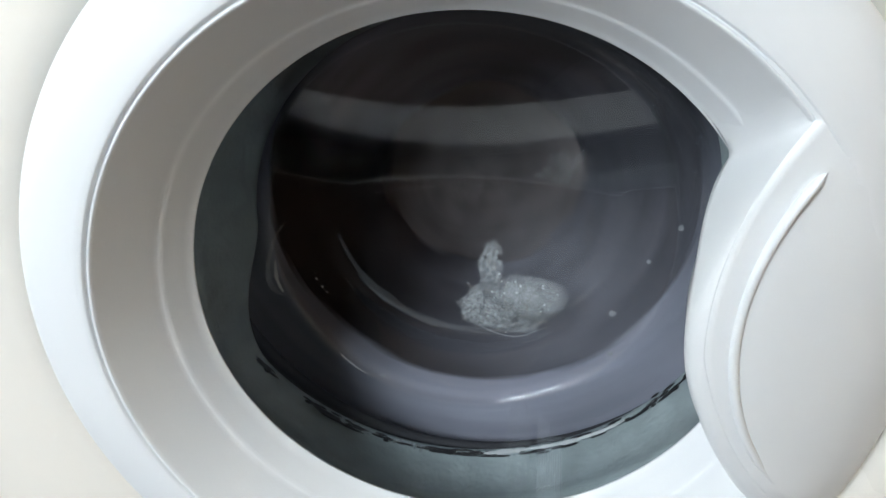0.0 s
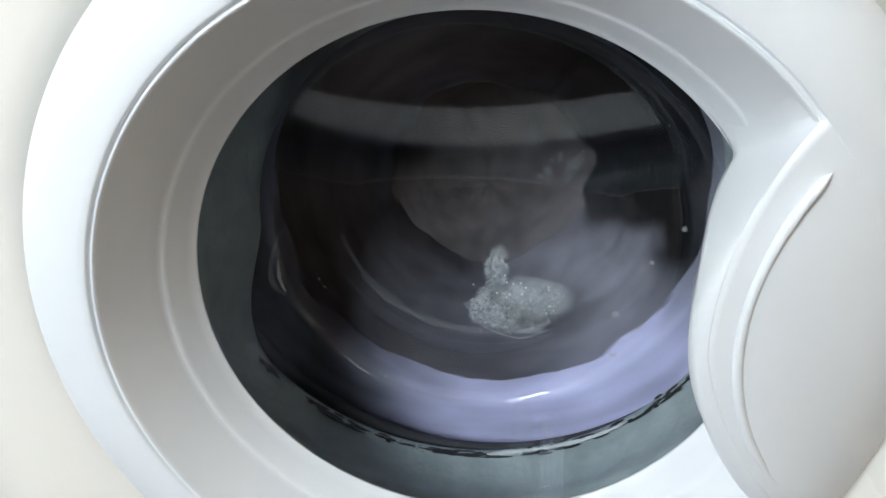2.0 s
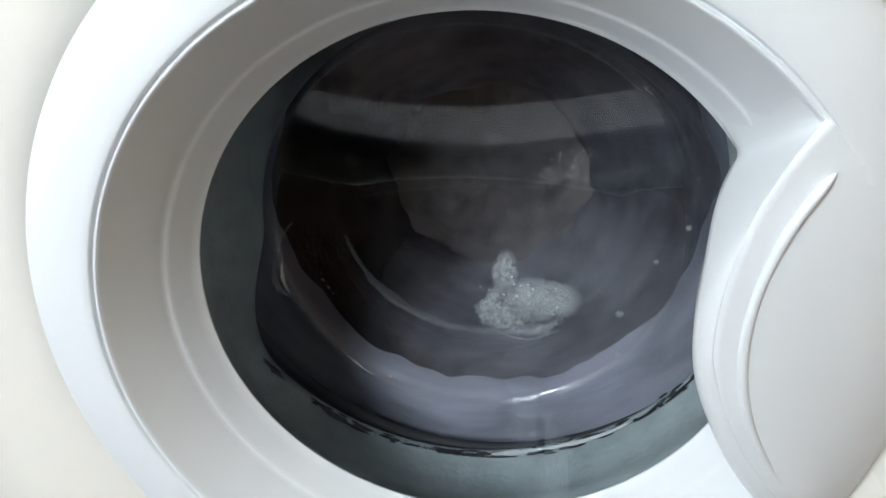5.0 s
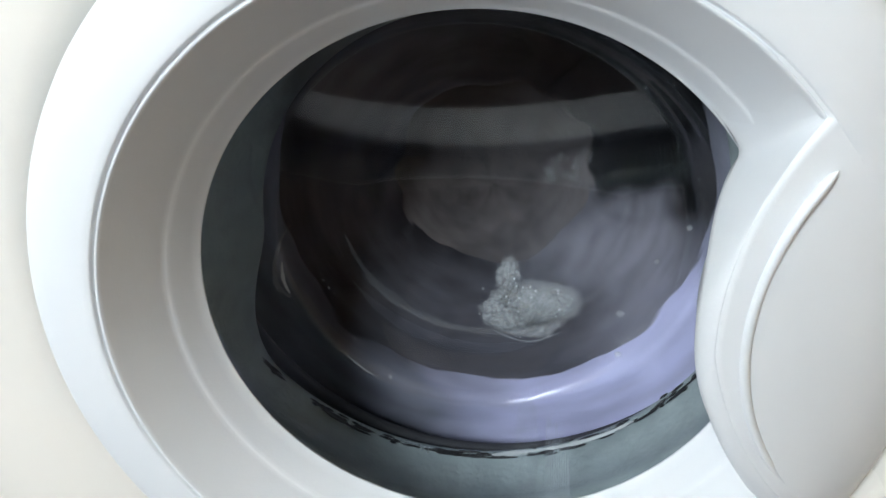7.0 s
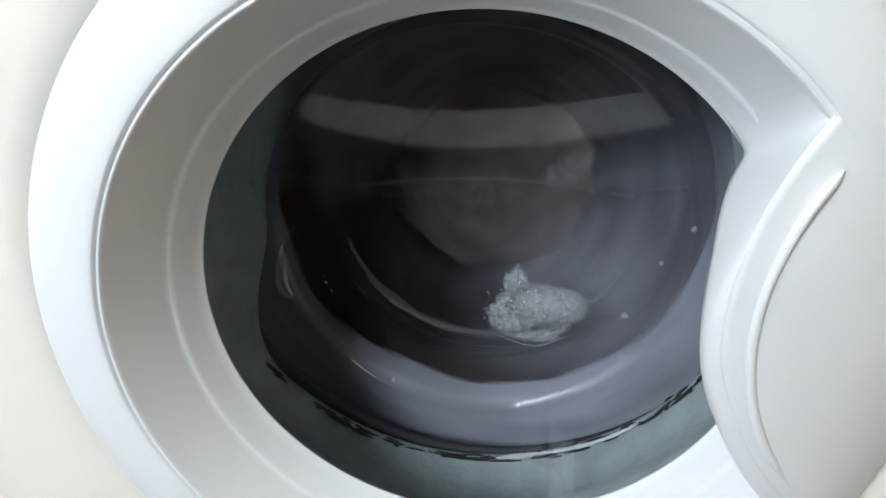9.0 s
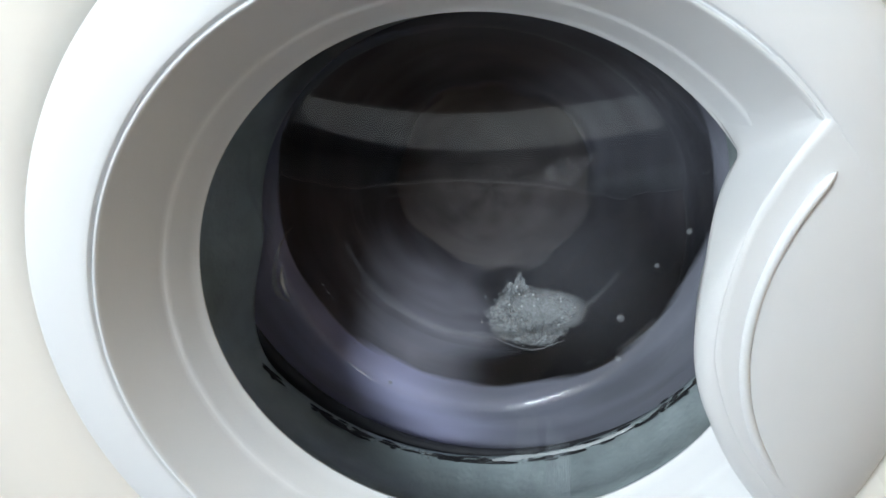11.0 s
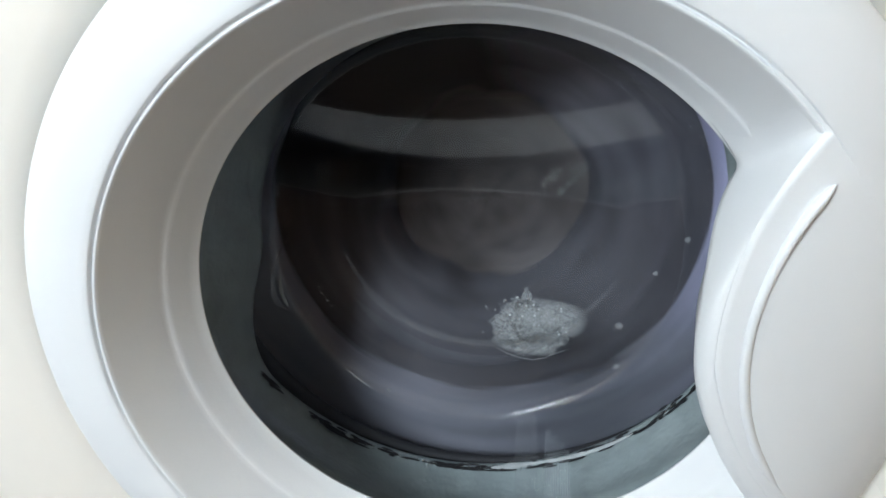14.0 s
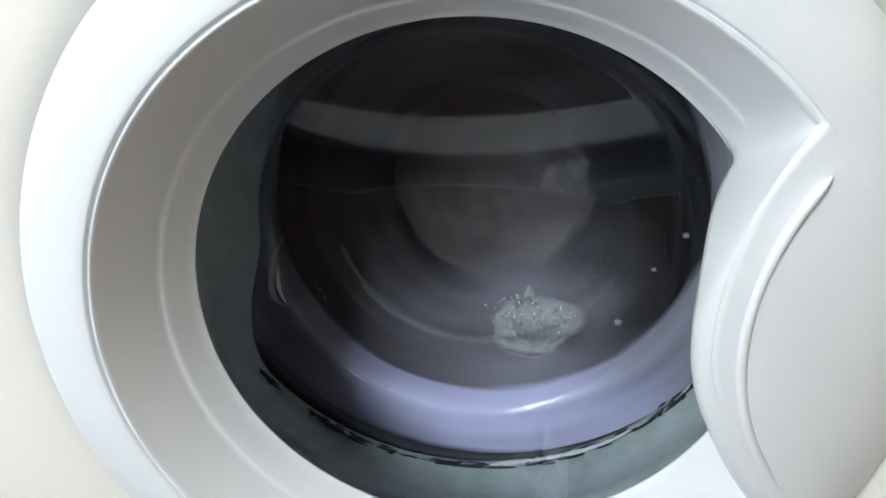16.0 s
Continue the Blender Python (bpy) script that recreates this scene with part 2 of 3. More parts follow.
# ---------------------------------------------------------------- washing machine
def build_machine():
    wm = empty("washing_machine", pose(CX, 0, 0), label="white front-loading washing machine on a brown floor", category="washing machine")
    # front panel, pierced by the round door opening and pressed in round it
    bm = bmesh.new()
    n = 160
    W, Z0, Z1 = 0.298, 0.02 - CZ, 0.85 - CZ
    rows = []
    for r, y in ((0.180, 0.060), (0.182, 0.036), (0.200, 0.0330), (0.2130, 0.0190), (0.2150, 0.0150), (0.2180, 0.0100), (0.2220, 0.0066), (0.2290, 0.0048), (0.2400, 0.004), (None, 0.004), (None, 0.012)):
        row = []
        for j in range(n):
            a = 2 * math.pi * j / n
            c, s = math.cos(a), math.sin(a)
            if r is None:
                k = min(W / abs(c) if abs(c) > 1e-6 else 9, (Z1 if s > 0 else -Z0) / abs(s) if abs(s) > 1e-6 else 9)
                k *= 1.0 if y < 0.01 else 1.004
            else:
                k = r
            row.append((k * c, y, CZ + k * s))
        rows.append(row)
    grid(bm, rows, close=True)
    part("front_panel", bm, M_BODY, wm, "warm white enamelled steel front panel")
    bm = bmesh.new()
    for q in ((-0.30, -0.292, 0.012, 0.58, 0.02, 0.85), (0.292, 0.30, 0.012, 0.58, 0.02, 0.85), (-0.292, 0.292, 0.572, 0.58, 0.02, 0.85), (-0.292, 0.292, 0.014, 0.572, 0.02, 0.03)):
        box(bm, *q)
    part("cabinet_shell", bm, M_BODY, wm, smooth=False)
    part("worktop_lid", box_bm(-0.30, 0.30, 0.0, 0.59, 0.851, 0.875, bevel=0.004), M_BODY, wm, smooth=False)
    for sx in (-1, 1):
        for yy in (0.05, 0.53):
            part("foot", lathe_foot(), M_TUB, wm, at=pose(sx * 0.25, yy, 0))
    # plastic tub round the drum
    part("tub", at_axis(lathe([(0.192, -0.1185), (0.25, -0.1185), (0.252, -0.50), (0.0005, -0.502)])), M_TUB, wm, "dark plastic tub")
    # rubber door seal with its folds
    prof = [(0.176, -0.030), (0.176, -0.040), (0.1715, -0.041), (0.1705, -0.046), (0.1715, -0.060), (0.1695, -0.063), (0.1695, -0.069), (0.172, -0.073),
            (0.1745, -0.092), (0.1730, -0.097), (0.1725, -0.104), (0.1705, -0.107), (0.1695, -0.110), (0.1702, -0.113), (0.175, -0.116), (0.184, -0.117)]
    bm = lathe(prof, 200)
    for v in bm.verts:
        s = sstep(0.035, 0.11, v.co.y)
        a = math.atan2(v.co.z, v.co.x)
        off = abs((math.degrees(a) + 75 + 180) % 360 - 180)
        hug = sstep(62, 104, off)                 # the seal hugs the glass all round but at the bottom
        loose = max(0.0, 1 - abs(math.degrees(a) - 52) / 52)      # and sits looser over one shoulder
        tight = 0.0395 * s * hug * (1 - 0.5 * sstep(0.0, 0.6, loose))
        v.co.x -= s * (0.008 - 0.003 * hug) + tight * math.cos(a)
        v.co.z -= tight * math.sin(a)
    part("door_seal", at_axis(bm), M_RUBBER, wm, "grey-green rubber door seal")
    return wm


def at_axis(bm):
    bmesh.ops.translate(bm, verts=bm.verts[:], vec=(0, 0, CZ))
    return bm


def lathe_foot():
    bm = bmesh.new()
    bmesh.ops.create_cone(bm, cap_ends=True, segments=20, radius1=0.022, radius2=0.018, depth=0.02, matrix=Matrix.Translation((0, 0, 0.0102)))
    return bm


def bowl_depth(x, z):
    """How far the glass bowl reaches into the drum at that place of the front view."""
    s = sstep(0.150, 0.130, math.hypot(x, z))     # the bowl sits a little low in the ring
    r = math.hypot(x + 0.005 * s, z + 0.005 * s) + 0.003 * s
    pts = ((0.165, 0.034), (0.1530, 0.035), (0.1505, 0.0375), (0.1490, 0.0420), (0.1325, 0.0995), (0.1310, 0.1045), (0.1298, 0.1085), (0.1278, 0.1122), (0.1252, 0.1148), (0.1205, 0.1168), (0.0930, 0.1232), (0.0, 0.1238))
    d = 0.1238
    for (r0, d0), (r1, d1) in zip(pts, pts[1:]):
        if r1 <= r <= r0:
            d = d0 + (d1 - d0) * (r0 - r) / (r0 - r1)
            break
    if r > 0.165:
        d = 0.034
    q = math.hypot(x, z - 0.006)                  # the inner face is stepped back inside a slightly higher ring
    d += 0.0016 * (1 - sstep(0.0795, 0.0915, q))
    roof = 0.1280 - 0.445 * (z - 0.022 + 1.1 * (x - 0.014) ** 2 + 12.0 * max(0.0, z - 0.022) * (x + 0.040) ** 2)
    k = 0.0022 - 0.0014 * sstep(0.075, 0.090, abs(x)) + 0.009 * sstep(0.045, 0.070, z)
    h = max(k - abs(d - roof), 0.0) / k
    return min(d, roof) - h * h * k * 0.25


def build_bowl(door):
    bm = bmesh.new()
    n, rows = 220, []
    radii = [0.160, 0.156, 0.153, 0.1517, 0.1505, 0.1497, 0.149, 0.146, 0.143, 0.140, 0.137, 0.1345, 0.1333] + [0.1325 - i * 0.0007 for i in range(19)] + [0.1185 - i * 0.0010 for i in range(48)] + [0.070 - i * 0.0020 for i in range(34)] + [0.0015]
    for r in radii:
        row = []
        for j in range(n):
            a = 2 * math.pi * j / n
            x, z = r * math.cos(a), r * math.sin(a)
            row.append((x, bowl_depth(x, z), z))
        rows.append(row)
    vs = grid(bm, rows, close=True)
    bm.faces.new(vs[-1])
    for v in bm.verts:
        v.co.y -= 0.001
    ob = part("glass_bowl", bm, M_GLASS, door, "clear moulded glass bowl, wet inside", flip=True)
    ob.visible_shadow = False
    return ob


def build_door():
    door = empty("machine_door", pose(CX, 0, CZ), label="closed round white washing machine door with glass bowl", category="door")
    prof = [(0.2070, -0.0310), (0.2095, -0.0290), (0.2105, -0.0150), (0.2112, -0.0060), (0.2112, -0.0010), (0.2106, 0.0020), (0.2092, 0.0052), (0.2068, 0.0080), (0.2035, 0.0102), (0.1980, 0.0122), (0.1880, 0.0142),
            (0.1790, 0.0152), (0.1752, 0.0153), (0.1744, 0.0150), (0.1740, 0.0140), (0.1736, 0.0132), (0.1731, 0.0132), (0.1727, 0.0140), (0.1724, 0.0144), (0.1720, 0.0146), (0.1714, 0.0142), (0.1705, 0.0128),
            (0.1680, 0.0088), (0.1630, 0.0012), (0.1580, -0.0068), (0.1545, -0.0129), (0.1535, -0.0146), (0.1528, -0.0153), (0.1520, -0.0160), (0.1510, -0.0177), (0.1488, -0.0214), (0.1455, -0.0270),
            (0.1430, -0.0312), (0.1423, -0.0319), (0.1419, -0.0325), (0.1421, -0.0335), (0.1560, -0.0340), (0.1700, -0.0300), (0.1950, -0.0080)]
    part("door_ring", curl(lathe(prof, 240, ring=True)), M_DOOR, door, "white moulded plastic door ring")
    build_bowl(door)
    build_handle(door)
    return door


def curl(bm):
    """The door's face curls back towards its grip side."""
    for v in bm.verts:
        v.co.y += 2.1 * max(0.0, v.co.x - 0.118) ** 2
    return bm


def ring_front(r):
    """Height of the ring's front face at a radius."""
    pts = ((0.0, 0.0151), (0.1752, 0.0153), (0.1880, 0.0142), (0.1980, 0.0122), (0.2035, 0.0102), (0.2068, 0.0080), (0.2092, 0.0052), (0.3, 0.0))
    for (r0, z0), (r1, z1) in zip(pts, pts[1:]):
        if r0 <= r <= r1:
            return z0 + (z1 - z0) * (r - r0) / (r1 - r0)
    return 0.0


def build_handle(door):
    """The broad grip plate that covers the ring on its hinge-free side, with a raised curved bead."""
    n = 48
    sil_a = arc3((0.1128, 0.0866), (0.0974, 0.0300), (0.1120, -0.0284), n)[:-1]
    sil_b = arc3((0.1120, -0.0284), (0.1226, -0.0479), (0.1560, -0.0890), n // 2)
    sil = sil_a + sil_b
    m = len(sil)

    def resample(f):
        return [f(i / (m - 1)) for i in range(m)]
    crease_a = arc3((0.1268, 0.1178), (0.1060, 0.0597), (0.1055, 0.0120), 40)
    crease_b = arc3((0.1055, 0.0120), (0.1225, -0.0290), (0.1660, -0.0810), 32)[1:]
    crease = crease_a + crease_b

    def along(pts, u):
        k = u * (len(pts) - 1)
        i = min(int(k), len(pts) - 2)
        t = k - i
        return (pts[i][0] + (pts[i + 1][0] - pts[i][0]) * t, pts[i][1] + (pts[i + 1][1] - pts[i][1]) * t)
    bead = arc3((0.1350, 0.0980), (0.1165, 0.0260), (0.1500, -0.0570), 60, more=0.22)
    rows = []
    for i in range(m):
        u = i / (m - 1)
        s, c, b = sil[i], along(crease, u), along(bead, u)
        ang = math.atan2(b[1], b[0])
        o = (0.2088 * math.cos(ang), 0.2088 * math.sin(ang))
        dip = 1.0 - sstep(0.0, 0.34, u)           # the top end ramps down into the funnel
        end = sstep(0.86, 1.0, u)
        zs = 0.0075 * (1 - dip) - 0.031 * dip - 0.006 * end
        e1 = sstep(0.0, 0.42, u) * (1 - sstep(0.88, 1.0, u))
        zc = 0.0172 * e1 + 0.0151 * (1 - e1)
        row = []
        back = (s[0] + 0.030, s[1])
        row.append((back[0], 0.0335, back[1]))
        row.append((s[0] + 0.006, 0.0325 if dip > 0.5 else 0.020, s[1]))
        for q, zc_ in ((0.0, 0.0), (0.04, 0.22), (0.14, 0.45), (0.30, 0.66), (0.50, 0.82), (0.72, 0.93), (0.90, 0.985), (0.965, 1.0), (0.985, 0.985), (1.0, 1.0)):
            zz = zc_ * (1 - dip) + (q * 0.92 + 0.08 * zc_) * dip
            row.append((s[0] + (c[0] - s[0]) * q, -(zs + (zc - zs) * zz), s[1] + (c[1] - s[1]) * q))
        for q in (0.25, 0.5, 0.75, 1.0):
            px, pz = c[0] + (b[0] - c[0]) * q, c[1] + (b[1] - c[1]) * q
            z = (zc + 0.0008 * math.sin(q * math.pi / 2)) * e1 + (ring_front(math.hypot(px, pz)) - 0.0003) * (1 - e1)
            row.append((px, -z, pz))
        for q in (0.04, 0.1, 0.2, 0.35, 0.5, 0.65, 0.8, 0.92, 1.0):
            e2 = sstep(0.0, 0.55, u) * (1 - sstep(0.80, 1.0, u))
            px, pz = b[0] + (o[0] - b[0]) * q, b[1] + (o[1] - b[1]) * q
            base = ring_front(math.hypot(px, pz))
            top = (zc + 0.0008) * e1 + (base - 0.0003) * (1 - e1)
            z = top + (base + 0.0006 * e2 - 0.0003 - top) * sstep(0.0, 0.5 + 0.3 * e2, q)
            row.append((px, -z, pz))
        row.append((o[0] * 0.985, 0.004, o[1] * 0.985))
        rows.append(row)
    # run the plate's top end out along the funnel and round the joint
    prof = [(0.1422, -0.0318), (0.1488, -0.0214), (0.1545, -0.0128), (0.1630, 0.0012), (0.1705, 0.0128), (0.1722, 0.0146), (0.1750, 0.0150)]

    def funnel_z(r):
        for (r0, z0), (r1, z1) in zip(prof, prof[1:]):
            if r0 <= r <= r1:
                return z0 + (z1 - z0) * (r - r0) / (r1 - r0)
        return -0.0318 if r < 0.15 else ring_front(r)
    extra = []
    for e in range(9, 0, -1):
        row = []
        for k, (x, y, z) in enumerate(rows[0]):
            r, a = math.hypot(x, z), math.atan2(z, x) + radians(1.1 * e)
            if 2 <= k <= 11:
                rr = max(r, 0.1422)
                row.append((rr * math.cos(a), -funnel_z(rr) + (0.0006 if e > 5 or k > 8 or k == 2 else 0.0), rr * math.sin(a)))
            elif k < 2:
                row.append((r * math.cos(a), y, r * math.sin(a)))
            else:
                row.append((r * math.cos(a), -ring_front(r) + 0.0006, r * math.sin(a)))
        extra.append(row)
    rows = extra + rows
    sm = np.array(rows)
    for _ in range(10):
        nxt = sm.copy()
        nxt[4:16, 3:9] = 0.5 * sm[4:16, 3:9] + 0.25 * (sm[3:15, 3:9] + sm[5:17, 3:9])
        sm = nxt
    rows = [[tuple(p) for p in row] for row in sm]
    bm = bmesh.new()
    grid(bm, rows)
    part("grip_plate", curl(bm), M_DOOR, door, "smooth white plastic grip plate with rounded edge")
    # raised bead, tapering at both ends
    line = arc3((0.1350, 0.0980), (0.1165, 0.0260), (0.1500, -0.0570), 75, more=0.075)[5:]
    last = len(line) - 1
    bm = bmesh.new()
    rows = []
    for i, (x, z) in enumerate(line):
        u = i / last
        x2, z2 = line[min(i + 1, last)]
        x1, z1 = line[max(i - 1, 0)]
        t = Vector((x2 - x1, 0, z2 - z1)).normalized()
        nrm = Vector((t.z, 0, -t.x))
        taper = min(1.0, math.sqrt(max(0.0, u * 25)), math.sqrt(max(0.0, (1 - u) * 14))) * (0.75 + 0.25 * math.sin(u * math.pi)) * (1 - 0.45 * sstep(0.82, 0.9, u)) + 0.02
        w, h = 0.0025 * taper, 0.0034 * taper
        rows.append([(x + nrm.x * w * math.cos(a), -0.0166 - h * max(math.sin(a), -0.8), z + nrm.z * w * math.cos(a)) for a in (2 * math.pi * k / 12 for k in range(12))])
    grid(bm, rows, close=True)
    bead_ob = part("grip_bead", curl(bm), M_DOOR, door, "raised curved white bead")
    # grime caught along the bead's outer side
    bm = bmesh.new()
    rows = []
    for i in range(6, 62):
        x, z = line[i]
        x2, z2 = line[i + 1]
        x1, z1 = line[i - 1]
        t = Vector((x2 - x1, 0, z2 - z1)).normalized()
        nrm = Vector((-t.z, 0, t.x))
        q = 0.00034 * math.sin(math.pi * (i - 5.5) / 56) ** 0.5 * (0.75 + 0.5 * abs(noise.noise((i * 0.31, 2.0, 0.0))))
        cx, cz = x + nrm.x * 0.00255, z + nrm.z * 0.00255
        rows.append([(cx + nrm.x * q * math.cos(a), -0.0167 - q * math.sin(a), cz + nrm.z * q * math.cos(a)) for a in (2 * math.pi * k / 6 for k in range(6))])
    grid(bm, rows, close=True)
    part("grime_line", curl(bm), M_DIRT, bead_ob, "thin brown line of grime")


# ---------------------------------------------------------------- drum and laundry, turning round the axis
AXIS = pose(CX, 0, CZ)
SPUN = []


def build_drum():
    d = empty("drum", AXIS, label="stainless steel washing drum, spinning", category="drum")
    part("drum_shell", lathe([(0.182, -0.126), (0.225, -0.128), (0.235, -0.136), (0.235, -0.445)], 128), M_STEEL, d)
    # lip in dark plastic, which paints the shaded gap behind the seal
    part("shaded_drum_lip", lathe([(0.183, -0.122), (0.176, -0.1195), (0.1735, -0.122), (0.1738, -0.126), (0.1775, -0.1285), (0.183, -0.1275)], 128, ring=True), M_TUB, d, "rolled drum lip, dark for the shaded gap behind the seal")
    part("back_plate", lathe([(0.234, -0.446), (0.150, -0.436), (0.060, -0.446), (0.0005, -0.440)], 96), M_STEEL, d)
    for k in range(3):
        a = 2 * math.pi * k / 3 + 0.4
        bm = bmesh.new()
        rows = []
        for i in range(9):
            y = 0.15 + 0.28 * i / 8
            e = math.sin(math.pi * (0.08 + 0.84 * i / 8)) ** 0.3
            rows.append([((0.236 - 0.055 * e * math.cos(q) ** 2) * math.cos(a + 0.16 * math.sin(q)), y, (0.236 - 0.055 * e * math.cos(q) ** 2) * math.sin(a + 0.16 * math.sin(q))) for q in (math.pi * (j / 12 - 0.5) for j in range(13))])
        grid(bm, rows)
        part("paddle", bm, M_TUB, d)
    SPUN.append(d)


def garment(name, label, material, a0, a1, r0, r1, d0, d1, seed, fold=0.012, thick=0.035, wave=0.012, droop=0.022):
    """A crumpled garment pressed to the drum: a lumpy pad between two angles (degrees) and radii; d0, d1: its front at the inner and outer radius."""
    na, nr = max(24, int((a1 - a0) / 1.6)), 30
    bm = bmesh.new()
    front, back = [], []
    full = a1 - a0 >= 359.9
    for i in range(nr + 1):
        u = i / nr
        fr, bk = [], []
        for j in range(na if full else na + 1):
            v = j / na
            a = radians(a0 + (a1 - a0) * v)
            edge = 0 if full else radians(7) * noise.noise((seed * 3.1, u * 3.0, 4.0 if v < 0.5 else 9.0)) * (abs(v - 0.5) * 2) ** 3
            a += edge
            wob = 0.0 if full else wave * noise.noise((math.cos(a) * 3 + seed, math.sin(a) * 3, u)) * (1 - u)
            r = r0 + (r1 - r0) * u + wob
            p = Vector((r * math.cos(a) * 17, r * math.sin(a) * 17, seed))
            f = noise.noise(p) * 0.6 + (1 - abs(noise.noise(p * 2.1 + Vector((3, 1, 2))))) * 0.45 + 0.25 * noise.noise(p * 4.5)
            f *= sstep(0.0, 0.045, r)
            rim = 0.0
            if not full:
                rim = (max(0.0, 1 - min(v, 1 - v) / 0.09)) ** 2 * droop
            rim += (max(0.0, 1 - u / 0.12)) ** 2 * 0.02 * (0 if r0 < 0.01 else 1)
            y = d0 + (d1 - d0) * u - fold * f + rim + fold * 0.5
            fr.append((r * math.cos(a), y, r * math.sin(a)))
            bk.append((r * math.cos(a), max(y + 0.004, d0 + (d1 - d0) * u + thick + 0.02), r * math.sin(a)))
        front.append(fr)
        back.append(bk)
    rows = front + back[::-1]
    vs = grid(bm, rows, close=full)
    n = len(rows)
    for i in range(n // 2 - 1):
        if not full:
            for j in (0, -1):
                bm.faces.new((vs[i][j], vs[i + 1][j], vs[n - 2 - i][j], vs[n - 1 - i][j]))
    ob = part(name, bm, material, at=AXIS)
    tagged(ob, label=label, category="laundry", group="laundry in the drum")
    SPUN.append(ob)
    return ob


def build_laundry():
    garment("taupe_blanket", "crumpled wet taupe blanket pressed into the drum", M_CORE, 0, 360, 0.0008, 0.225, 0.186, 0.236, 2.0, fold=0.012, thick=0.06)
    garment("lavender_towel", "wet lavender towel pressed against the drum rim", M_RIM, -164, -40, 0.140, 0.224, 0.141, 0.138, 5.0, fold=0.005, wave=0.004, droop=0.004)
    garment("grey_trousers", "wet grey cotton trousers wound along the drum rim", M_RIM, -50, 104, 0.139, 0.224, 0.143, 0.140, 9.0, fold=0.005, wave=0.004, droop=0.004)
    garment("lilac_sweater", "wet grey-lilac cotton sweater along the drum rim", M_RIM, 94, 206, 0.139, 0.224, 0.142, 0.139, 12.0, fold=0.005, wave=0.004, droop=0.004)
    garment("black_shirt", "wet black cotton shirt bunched in the drum", M_INNER, -54, 40, 0.070, 0.150, 0.180, 0.152, 7.0, fold=0.008, wave=0.008, droop=0.006)
    garment("slate_shirt", "wet dark slate shirt bunched in the drum", M_INNER, 26, 186, 0.068, 0.150, 0.183, 0.153, 17.0, fold=0.008, wave=0.008, droop=0.006)
    garment("slate_tee", "wet slate grey shirt bunched in the drum", M_INNER, 174, 318, 0.066, 0.150, 0.183, 0.153, 21.0, fold=0.008, wave=0.008, droop=0.006)


# ---------------------------------------------------------------- foam on the glass
def on_bowl(x, z, off=0.0):
    return Vector((x, bowl_depth(x, z) + off, z))


def suds_mat(name, color, cover):
    """Soap film: thin bubbles that let part of what lies behind them show."""
    m = mat(name, color, 0.22, var=0.06, scale=80, fine=900, bump=0.25)
    b = m.node_tree.nodes["Principled BSDF"]
    b.inputs["Alpha"].default_value = cover
    return m


M_FOAM = suds_mat("soap_foam", (0.80, 0.83, 0.83), 0.18)
M_THIN = suds_mat("thin_soap_film", (0.78, 0.82, 0.82), 0.22)
M_SPARK = mat("white_glint_speck", (0.88, 0.9, 0.9), 0.12, var=0.02, bump=0.0)


def bubbly(m, low, high, scale):
    """Lets a film's cover change from bubble to bubble."""
    nt = m.node_tree
    co = nt.nodes.new("ShaderNodeTexCoord")
    vo = nt.nodes.new("ShaderNodeTexVoronoi")
    vo.inputs["Scale"].default_value = scale
    big = nt.nodes.new("ShaderNodeTexNoise")
    big.inputs["Scale"].default_value, big.inputs["Detail"].default_value = 130.0, 5.0
    for n in (vo, big):
        nt.links.new(co.outputs["Object"], n.inputs["Vector"])
    a = nt.nodes.new("ShaderNodeMapRange")
    a.inputs[1].default_value, a.inputs[2].default_value, a.inputs[3].default_value, a.inputs[4].default_value = 0.0, 0.75, low, high
    nt.links.new(vo.outputs["Distance"], a.inputs[0])
    c = nt.nodes.new("ShaderNodeMapRange")
    c.inputs[1].default_value, c.inputs[2].default_value, c.inputs[3].default_value, c.inputs[4].default_value = 0.32, 0.66, 0.6, 1.12
    nt.links.new(big.outputs[0], c.inputs[0])
    p = nt.nodes.new("ShaderNodeMath")
    p.operation = 'MULTIPLY'
    nt.links.new(a.outputs[0], p.inputs[0])
    nt.links.new(c.outputs[0], p.inputs[1])
    nt.links.new(p.outputs[0], nt.nodes["Principled BSDF"].inputs["Alpha"])


M_DENSE = suds_mat("dense_foam", (0.80, 0.83, 0.83), 0.5)
M_SHINE_BEAD = suds_mat("painted_wet_shine", (0.80, 0.83, 0.83), 0.3)
bubbly(M_DENSE, 0.28, 0.48, 520.0)
bubbly(M_SHINE_BEAD, 0.0, 0.26, 400.0)
# cloudy film; its pale cover also paints the bowl's right half brighter
M_HAZE = suds_mat("soap_haze_and_brightening", (0.64, 0.67, 0.77), 0.085)


